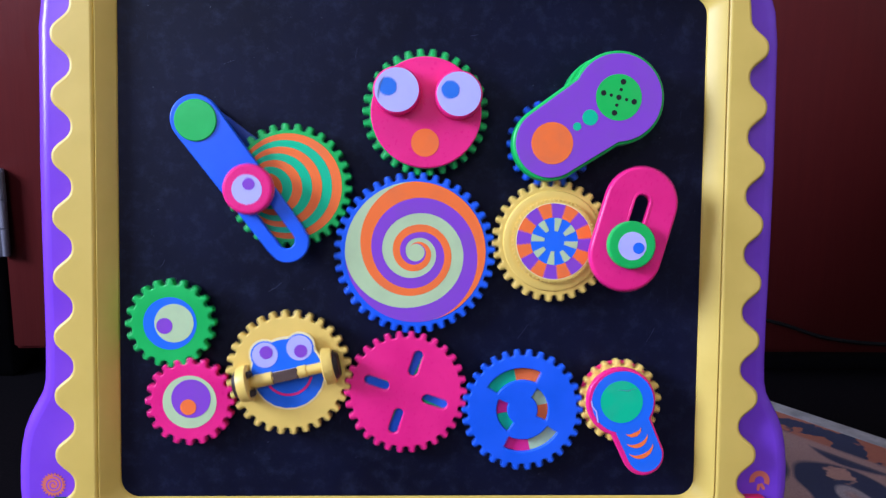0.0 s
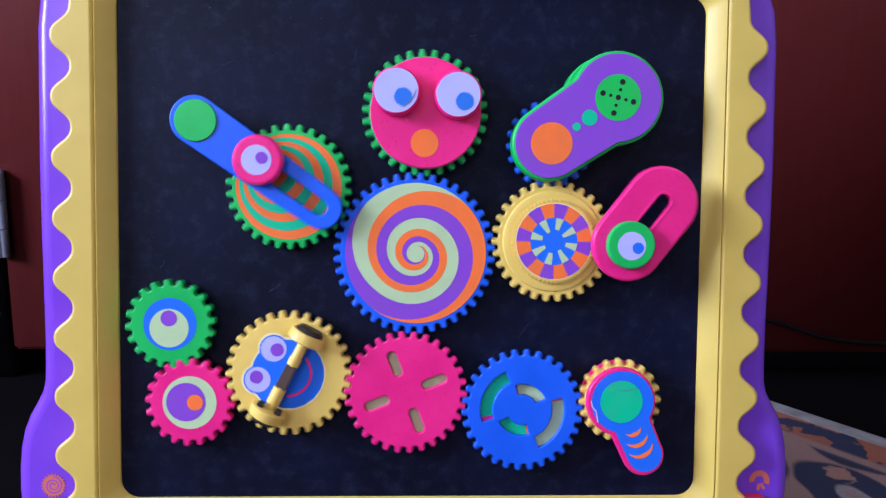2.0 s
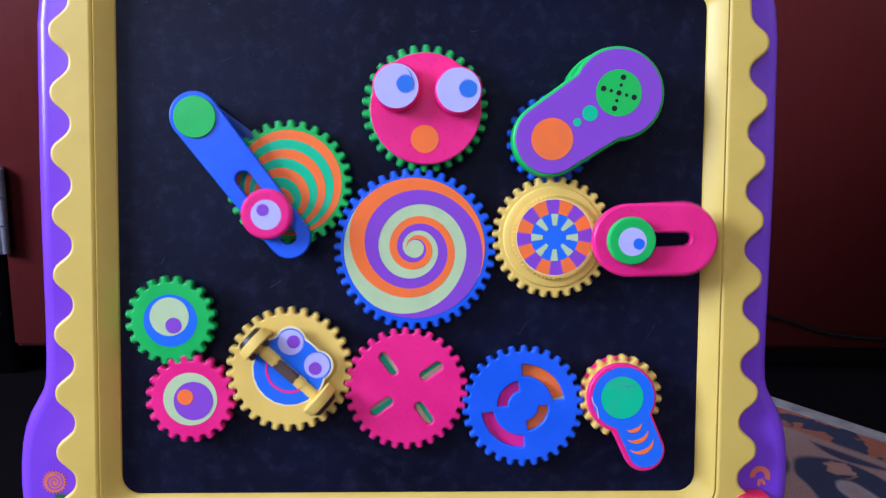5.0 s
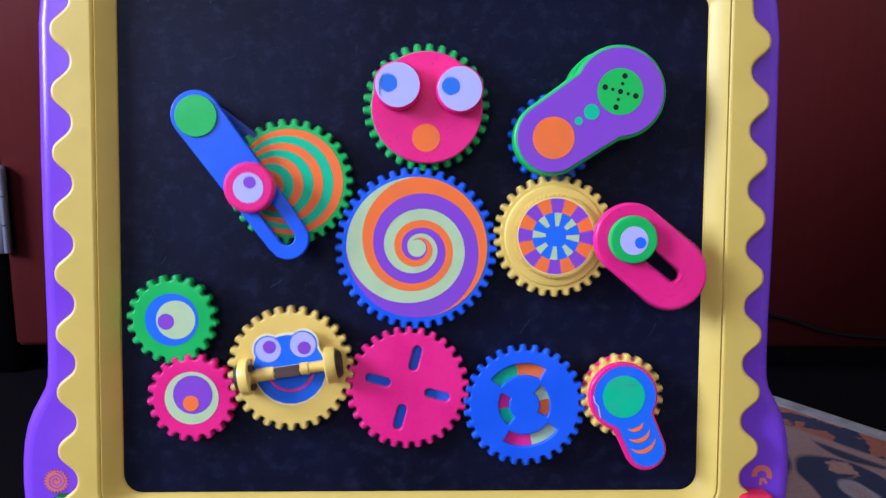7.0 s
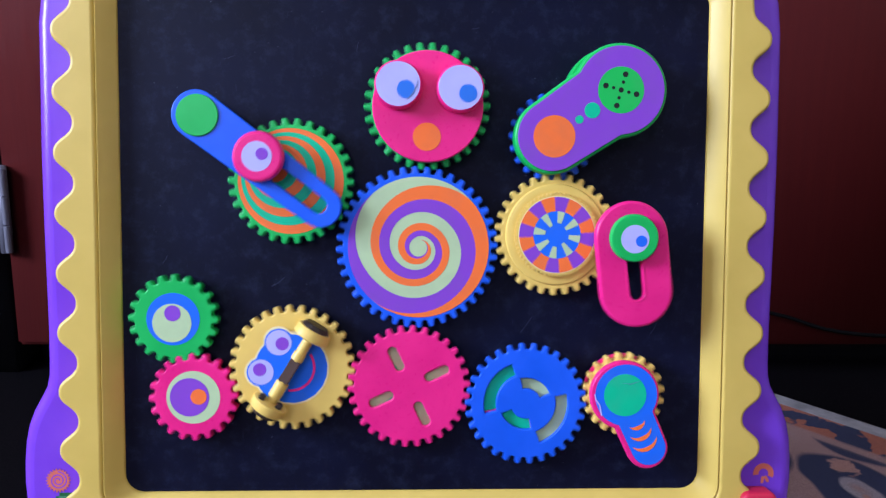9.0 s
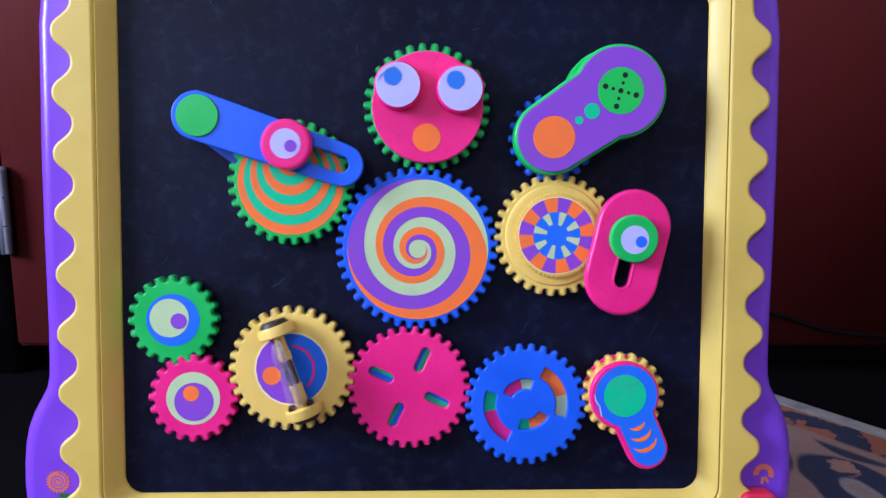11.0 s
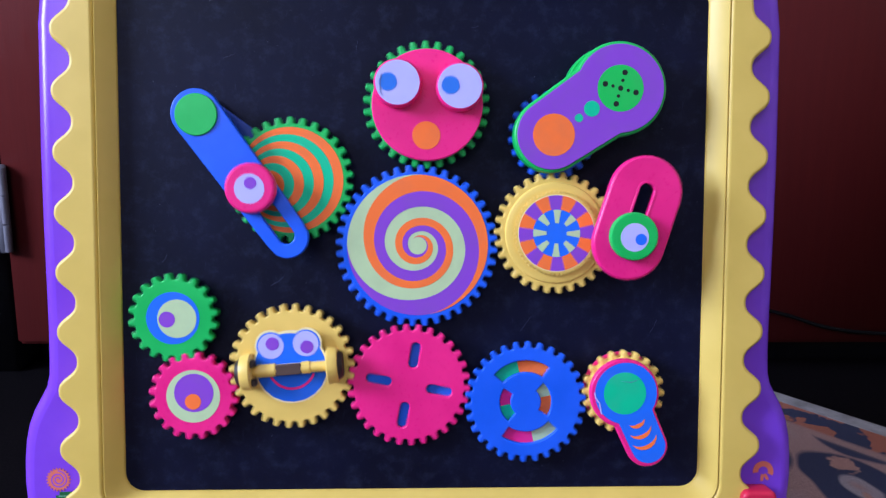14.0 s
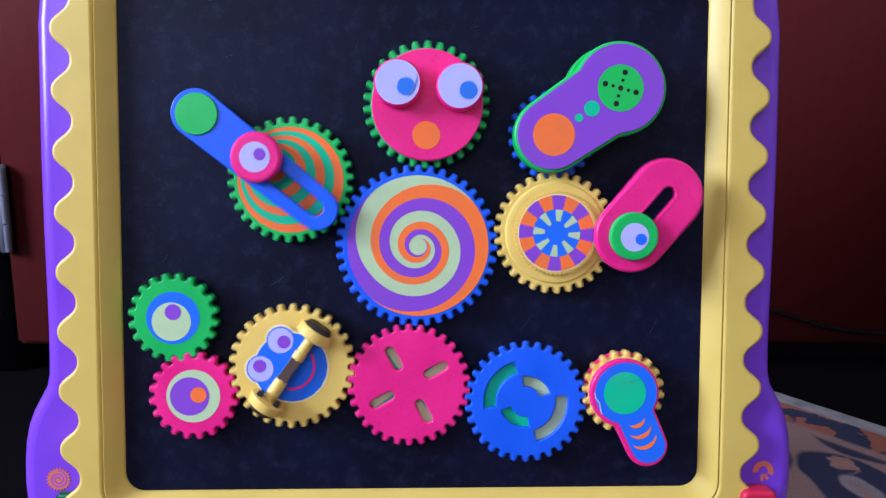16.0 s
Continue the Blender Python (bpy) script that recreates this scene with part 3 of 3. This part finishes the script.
# The battery motor
def motor():
    thing = tagged(empty("toy_motor", on_board(0, 0)), "purple and green battery motor with a blue drive gear", "toy motor")
    sx, sy, bx, by = 70.7, 73.7, 116.4, 104.9
    cx, cy = (sx + bx) / 2, (sy + by) / 2
    shapes = [(sx, sy, bx, by, 23.8, 26.0), (bx, by, 30.0)]
    slab("case", [union(cx, cy, shapes, 1.8, 160)], 9.5, 23.0, GREEN, thing, edge=2.0, steps=3, label="green motor case")
    slab("back_case", [union(cx, cy, [(sx + 3, sy + 2, bx, by, 20, 24), (bx - 5.5, by + 0.5, 29.2)], 0, 120)], 0.4, 14.0, GREEN, thing, edge=1.0)
    face_plate = slab("face_plate", [union(cx, cy, shapes, -0.4, 160)], 22.6, 24.2, P_PURPLE, thing, edge=0.3, label="purple printed face plate")
    sticker("orange_dot", circle(14.2, sx + 1.1, sy - 0.2), 24.2, P_ORANGE, face_plate)
    sticker("teal_dot", circle(5.3, 97.2, 91.1, 40), 24.2, P_TEAL, face_plate)
    sticker("teal_dot", circle(2.8, 88.5, 84.9, 32), 24.2, P_TEAL, face_plate)
    sticker("speaker_disc", circle(15.6, bx, by), 24.2, P_GREEN, face_plate, "green disc with sound holes")
    # no holes are cut: black discs colour in the shade inside them
    for r, d in ((1.8, 0.0), (1.9, 10.8), (1.15, 5.4)):
        for q in range(4 if d else 1):
            a = radians(75 + 90 * q)
            part("sound_hole_shade", lathe([(0, 24.05), (r, 24.05), (r, 24.42), (0, 24.43)], 18), HOLE_SHADE, face_plate, pose((bx + d * math.cos(a)) / 1000, (by + d * math.sin(a)) / 1000, 0))
    gx, gy = TRAIN["motor"][:2]
    hold = part("gear_axle", lathe([(0, 1), (5, 1), (5, 9.6), (0, 9.6)], 20), DARK, thing, pose(gx / 1000, gy / 1000, 0))
    wheel = wheel_part("motor", hold, 26.9, 30.8, BLUE, low=2.6, top=9.2, label="blue drive gear wheel")
    return thing, wheel


# Yellow gear with a chequered ring
def sun_gear():
    thing = gear_thing("sun_gear", "sun", "yellow stepped gear with a chequered sunburst sticker")
    wheel_part("sun", thing, 38.4, 42.6, YELLOW, top=11.8)
    part("step", lathe([(0, 11.8), (35.2, 11.8), (34.6, 13.0), (33.6, 13.4), (30.6, 13.5), (0, 13.5)], 72), YELLOW, thing)
    slab("fine_ring", [gear_outline(60, 28.0, 29.4, 0.6)], 13.4, 16.2, YELLOW, thing, edge=0.3)
    st = sticker("sun_sticker", circle(26.6), 16.2, P_EDGE, thing, "round chequered sunburst sticker")
    for i in range(16):
        a = 84.3 + 22.5 * i
        sticker("outer_block", arc_window(16.4, 26.1, a - 11.25, a + 11.25, 5), 16.34, P_ORANGE if i % 2 else P_PURPLE, st)
        a = 81 + 22.5 * i
        if i % 2 == 0:
            sticker("ray", arc_window(7.0 + (i % 4) * 0.6, 16.2, a - 9.5, a + 9.5, 4), 16.5, P_CREAM, st)
    sticker("hub_print", circle(16.4), 16.34, P_BLUE, st)
    return thing


PIN = (125.2, 5.7)


def slider_pin():
    thing = tagged(empty("slider_pin", on_board(*PIN)), "green round eye pin standing on the board", "toy pin")
    part("pin_post", lathe([(0, 0.3), (14, 0.3), (14, 5), (4.3, 6), (4.3, 28), (0, 28)], 32), DEEP_BLUE, thing)
    cap = part("cap", lathe([(0, 27.6), (15.2, 27.6), (16.1, 28.4), (16.2, 32.6), (15.6, 33.8), (14.8, 34), (0, 34)], 56), GREEN, thing, label="green round cap with an eye")
    sticker("eye_white", circle(9.5, 0, -0.6), 34.0, P_WHITE, cap)
    sticker("pupil", circle(3.8, 4.2, -2.0, 32), 34.16, P_BLUE, cap)


def slider():
    thing = tagged(empty("slotted_slider", on_board(*PIN)), "pink oval slider with a long slot", "toy slider")
    slab("plate", [capsule(-18.2, 0, 18.2, 0, 25.0), capsule(-19.4, 0, 19.4, 0, 5.2)], 19.6, 27.2, PINK, thing, edge=2.2, steps=4)
    slab("slot_rim", [capsule(-19.4, 0, 19.4, 0, 6.9), capsule(-19.4, 0, 19.4, 0, 5.0)], 26.0, 27.5, PINK, thing, edge=0.5)
    return thing


# Small eye gears
def green_eye():
    thing = gear_thing("eye_gear", "green_eye", "small green gear with a blue and pale eye sticker")
    wheel_part("green_eye", thing, *SMALL, GREEN)
    st = sticker("eye_ring", circle(18.1), TOP, P_BLUE, thing)
    sticker("eye_white", circle(13.3, 2.8, 0.2), TOP + .16, P_CREAM, st)
    sticker("pupil", circle(5.5, -3.7, -1.7, 40), TOP + .32, P_PURPLE, st)
    return thing


def pink_eye():
    thing = gear_thing("eye_gear", "pink_eye", "small pink gear with a purple and orange eye sticker")
    wheel_part("pink_eye", thing, *SMALL, PINK, top=12.2)
    st = sticker("eye_white", circle(18.4), 12.2, P_CREAM, thing)
    sticker("iris", circle(13.4, 1.0, 2.3), 12.36, P_PURPLE, st)
    sticker("pupil", circle(5.5, -0.9, -3.6, 40), 12.52, P_ORANGE, st)
    return thing


def sector(r0, r1, a0, a1):
    return arc_window(max(r0, 0.05), r1, a0, a1, 10)


# Pink gear with four slots over a coloured disc
def slot_gear():
    thing = gear_thing("slot_gear", "slots", "pink gear with four slots over a coloured disc", False)
    disc = part("colour_disc", lathe([(0, 4.0), (32, 4.0), (32, 7.2), (0, 7.2)], 64), P_CREAM, thing, label="fixed disc of coloured sectors")
    for q in range(4):
        for a0, a1, mat in ((5, 35, P_CREAM), (35, 65, P_TEAL), (65, 95, P_BLUE)):
            sticker("sector", sector(6, 31, a0 + 90 * q, a1 + 90 * q), 7.2, mat, disc)
    slots = []
    for q in range(4):
        c, s = math.cos(radians(90 * q)), math.sin(radians(90 * q))
        slots.append([(x * c - y * s, x * s + y * c) for x, y in capsule(15.6, 0, 27.2, 0, 3.3, 10)])
    wheel = wheel_part("slots", thing, *MEDIUM, PINK, slots, 7.8, 12.1, "pink slotted gear wheel")
    return thing, wheel


# Blue gear with curved windows over a coloured disc
def window_gear():
    thing = gear_thing("window_gear", "windows", "blue gear with curved windows over a coloured disc", False)
    disc = part("colour_disc", lathe([(0, 4.0), (34, 4.0), (34, 7.6), (0, 7.6)], 64), P_CREAM, thing, label="fixed disc of coloured quarters")
    outer, inner = (P_ORANGE, P_TEAL, P_PINK, P_CREAM), (P_CREAM, P_PINK, P_TEAL, P_ORANGE)
    for q in range(4):
        sticker("quarter", sector(19.8, 33, 12 + 90 * q, 102 + 90 * q), 7.6, outer[q], disc)
        sticker("quarter", sector(4, 19.8, 12 + 90 * q, 102 + 90 * q), 7.6, inner[q], disc)
    holes = [arc_window(21.2, 29.6, 60, 143), arc_window(21.2, 29.6, 240, 323), arc_window(10.8, 18.2, -28, 52), arc_window(10.8, 18.2, 152, 232)]
    wheel = wheel_part("windows", thing, *MEDIUM, BLUE, holes, 8.2, 11.9, "blue windowed gear wheel")
    return thing, wheel


# Key-shaped crank over a small yellow gear
def key_crank():
    thing = tagged(empty("key_crank", on_board(0, 0)), "pink and blue crank handle over a small yellow gear", "toy crank")
    kx, ky, ex, ey = 124.9, -104.6, 141.4, -142.0
    shapes = [(kx, ky, 23.0), (kx + 5, ky - 12, ex, ey, 14.0, 13.4)]
    ox, oy = kx + 4, ky - 11
    slab("handle", [union(ox, oy, shapes, 1.2, 140)], 12.6, 18.6, PINK, thing, edge=1.4, steps=3, label="pink plastic handle")
    blue = slab("handle_print", [[(x + 0.8, y + 0.3) for x, y in union(ox, oy, shapes, -1.3, 140)]], 18.4, 18.9, P_BLUE, thing, label="blue printed face")
    sticker("teal_dot", circle(14.8, kx, ky + 0.4), 18.9, P_TEAL, blue)
    sticker("peeled_edge", [(103.2, -103.6), (104.0, -107.8), (106.8, -111.4), (108.0, -118.2), (109.2, -119.4), (107.6, -111.0), (104.9, -107.3), (104.0, -103.4)], 18.95, P_WHITE, blue, "pale peeled sticker edge")
    sticker("hairline", [(121.5, -95.6), (129.0, -96.6), (136.6, -93.6), (129.0, -96.2)], 19.1, P_GREY, blue, "fine dark crease")
    ax = math.atan2(ey - ky, ex - kx)
    for d, r in ((26.2, 6.0), (34.4, 8.3), (42.6, 9.5)):
        cx, cy = kx + (d - r) * math.cos(ax), ky + (d - r) * math.sin(ax)
        up = [(cx + r * math.cos(ax + radians(a)), cy + r * math.sin(ax + radians(a))) for a in range(-76, 77, 4)]
        dn = [(cx + (r - 3.0 * math.cos(radians(a * 90 / 76))) * math.cos(ax + radians(a)), cy + (r - 3.0 * math.cos(radians(a * 90 / 76))) * math.sin(ax + radians(a))) for a in range(72, -73, -4)]
        sticker("crescent", up + dn, 18.9, P_ORANGE, blue)
    gx, gy = TRAIN["key"][:2]
    hold = part("gear_axle", lathe([(0, 0.3), (8, 0.3), (8, 12.8), (0, 12.8)], 24), DARK, thing, pose(gx / 1000, gy / 1000, 0))
    part("back_disc", lathe([(0, 2.0), (26.5, 2.0), (27.4, 2.6), (27.4, 3.6), (0, 3.8)], 56), PINK, thing, pose(gx / 1000, gy / 1000, 0), "pink disc behind the yellow gear")
    wheel = wheel_part("key", hold, 25.6, 29.4, YELLOW, label="small yellow gear wheel")
    return thing, wheel


# Yellow gear with the flip-over face
def frog_gear():
    thing = gear_thing("flip_face_gear", "frog", "yellow gear with a flip-over toy face on an axle")
    wheel_part("frog", thing, 39.2, 43.6, YELLOW, top=12.15)
    r = 24.6
    z = 12.15
    rim = sticker("face_rim", circle(r + 1.1), z, P_EDGE, thing, "round face sticker in two halves")
    sticker("lower_half", sector(0, r, 180, 360), z + .15, P_BLUE, rim, "blue half with a pink smile")
    sticker("upper_half", sector(0, r, 0, 180), z + .15, P_PURPLE, rim, "purple half with an orange mouth")
    smile = arc_window(15.4, 17.2, 205, 335, 18)
    sticker("smile", [(x, y + 1.0) for x, y in smile], z + .32, P_PINK, rim)
    sticker("round_mouth", circle(6.4, 0, 14.6, 40), z + .32, P_ORANGE, rim)
    zb = 18.0
    part("axle_bar", lathe([(0, -27), (3.7, -27), (3.7, 27), (0, 27)], 24, "X"), YELLOW, thing, pose(0, 0, zb / 1000), "yellow axle bar")
    part("axle_collar", lathe([(0, 8.0), (4.3, 8.0), (4.3, 13.5), (0, 13.5)], 24, "X"), YELLOW, thing, pose(0, 0, zb / 1000))
    part("axle_collar", lathe([(0, -22), (4.5, -22), (4.5, -10), (0, -10)], 24, "X"), YELLOW, thing, pose(0, 0, zb / 1000))
    part("axle_window", box(-0.0095, -0.0036, 0, 0.0080, 0.0036, 0.0041, 0.0006), SMOKE, thing, pose(0, 0, zb / 1000), "dark clear plastic middle of the axle")
    for s in (-1, 1):
        cup = part("axle_cup", lathe([(0, 0), (11.4, 0), (12.6, 0.9), (12.2, 5.6), (11.4, 7.4), (10.6, 7.6), (0, 7.7)], 40, "X"), YELLOW, thing,
                   pose(s * 0.0255, 0, 0.0182, 0, 0, 0 if s > 0 else 180), "round yellow axle cup")
        # solid dark cap: the shade of the open end put in as colour
        part("cup_hollow_shade", lathe([(0, 7.5), (10.2, 7.5), (9.8, 8.4), (8.2, 10.6), (0, 10.8)], 32, "X"), DARK, cup)
    # dark blocks in place of slots, their shade given by colour
    for y in (-6.5, 6.5):
        part("cup_slot_shade", box(-0.0262, y / 1000 - 0.0022, 0.020, -0.0222, y / 1000 + 0.0022, 0.0262, 0.0008), DARK, thing)
    # the flap, turning over about the axle; built lying towards the eyes' side
    outline = union(0, 9, [(-11.9, 16.2, 9.8), (11.9, 16.2, 9.8), (-12.5, 7, 12.5, 7, 9.0, 9.0), (-18, 3.5, 18, 3.5, 3.0, 3.0), (0, 0, 24.4)], 0.0, 140)
    outline = [(x, max(y, 0.6)) for x, y in outline]
    flap = slab("flap", [[(x * 1.05, max(0.4, 0.2 + y * 1.045)) for x, y in outline]], -1.3, -0.3, P_EDGE, thing, pose(0, 0, zb / 1000), "flip-over card with eyes on both sides")
    for side, skin, ball, dot in ((1, P_BLUE, P_WHITE, P_PURPLE), (-1, P_PURPLE, P_WHITE, P_PINK)):
        z0 = -0.3 if side > 0 else -1.3 - 0.14
        step = 0.16 * side
        sticker("skin", outline, z0, skin, flap)
        for k, s in enumerate((-1, 1)):
            sticker("eyeball", circle(8.7, s * 11.9, 16.4, 40), z0 + step, ball, flap)
            if side > 0:
                sticker("pupil", circle(4.5, s * 11.9 + (1.2 if k == 0 else 0.6), 16.4 + (1.6 if k == 0 else -2.4), 32), z0 + 2 * step, dot, flap)
            else:
                bm = bmesh.new()
                prev = None
                for i in range(64):
                    a, rr = i * 0.26, 0.4 + 6.6 * i / 63
                    pair = [bm.verts.new(((s * 11.9 + (rr + d) * math.cos(a)) / 1000, (16.4 + (rr + d) * math.sin(a)) / 1000, (z0 + 2 * step) / 1000)) for d in (-0.5, 0.8)]
                    if prev:
                        bm.faces.new((prev[0], prev[1], pair[1], pair[0]))
                    prev = pair
                part("eye_swirl", bm, dot, flap)
    return thing, flap, zb


spiral = spiral_gear()
crank = crank_gear()
arm = lever()
face_thing, face_wheel, face_eyes = face()
motor_thing, motor_wheel = motor()
sun = sun_gear()
slider_pin()
link = slider()
green_small = green_eye()
pink_small = pink_eye()
slots_thing, slots_wheel = slot_gear()
windows_thing, windows_wheel = window_gear()
key_thing, key_wheel = key_crank()
frog, flap, FLAP_Z = frog_gear()


# Movement: everything runs off the motor at a steady pace
def table(t, rows):
    for (t0, a), (t1, b) in zip(rows, rows[1:]):
        if t <= t1:
            return a + (b - a) * (t - t0) / (t1 - t0)
    return rows[-1][1] + (t - rows[-1][0]) * (rows[-1][1] - rows[-2][1]) / (rows[-1][0] - rows[-2][0])


# half turns of the slider, counted at the times when it lies level
LEVEL = [(-0.37, -1), (0.667, 0), (1.768, 1), (2.82, 2), (3.945, 3), (4.99, 4), (6.10, 5), (7.145, 6), (8.24, 7), (9.325, 8), (10.41, 9),
         (11.48, 10), (12.567, 11), (13.63, 12), (14.71, 13), (15.775, 14), (16.86, 15)]
TILT = [(0, 0), (0.12, 29), (0.21, 50), (0.30, 67), (0.355, 74), (0.40, 75.5), (0.50, 76), (0.58, 77.5), (0.64, 84), (0.70, 96), (0.757, 112), (0.848, 137), (0.94, 163), (1.0, 180)]
SLIDE = [(0, 0), (0.29, 0.0), (0.34, 0.14), (0.39, 0.32), (0.48, 0.59), (0.575, 0.83), (0.64, 0.96), (0.69, 1.0), (1.0, 1.0)]


def slider_pose(t):
    n = table(t, LEVEL)
    k = math.floor(n)
    tilt, s = 180 * k + table(n - k, TILT), table(n - k, SLIDE)
    off = 18.2 * (1 - 2 * s) * (-1) ** (k % 2)
    a = radians(tilt)
    return on_board(PIN[0] + off * math.cos(a), PIN[1] + off * math.sin(a), 0, tilt)


def arm_pose(t):
    x, y = TRAIN["crank"][:2]
    a = radians(wheel_angle("crank", t - 0.03))     # the pin has play in the slot
    return on_board(*PIVOT, 0, math.degrees(math.atan2(y + 24.3 * math.sin(a) - PIVOT[1], x + 24.3 * math.cos(a) - PIVOT[0])))


def flap_angle(t):
    """The flap tips over each time the axle has passed the upright."""
    turn = (wheel_angle("frog", t) - 88.0) / 180
    k = math.floor(turn)
    f = min(1.0, (turn - k) * 180 / 40.0)
    f = f * f * (3 - 2 * f)
    f = f if k >= 0 else 1.0
    return 180 * f if k % 2 == 0 else 180 * (1 - f)


def motions():
    tenths = [i / 10 for i in range(161)]
    quick = [i / 15 for i in range(241)]
    for thing, name in ((spiral, "spiral"), (crank, "crank"), (sun, "sun"), (green_small, "green_eye"), (pink_small, "pink_eye"), (frog, "frog")):
        x, y = TRAIN[name][:2]
        walk(thing, [(t, on_board(x, y, 0, wheel_angle(name, t))) for t in tenths])
    for wheel, name in ((face_wheel, "head"), (motor_wheel, "motor"), (slots_wheel, "slots"), (windows_wheel, "windows"), (key_wheel, "key")):
        walk(wheel, [(t, pose(0, 0, 0, 0, 0, wheel_angle(name, t))) for t in tenths])
    for eye, a0, speed in zip(face_eyes, (161.0, 155.3), (-821.7, -821.4)):
        at = eye.location.copy()
        walk(eye, [(t, pose(*at, 0, 0, a0 + speed * t)) for t in quick])
    walk(arm, [(t, arm_pose(t)) for t in tenths])
    walk(link, [(t, slider_pose(t)) for t in tenths])
    walk(flap, [(t, pose(0, 0, FLAP_Z / 1000, flap_angle(t), 0, 0)) for t in (i / 30 for i in range(481))])


motions()
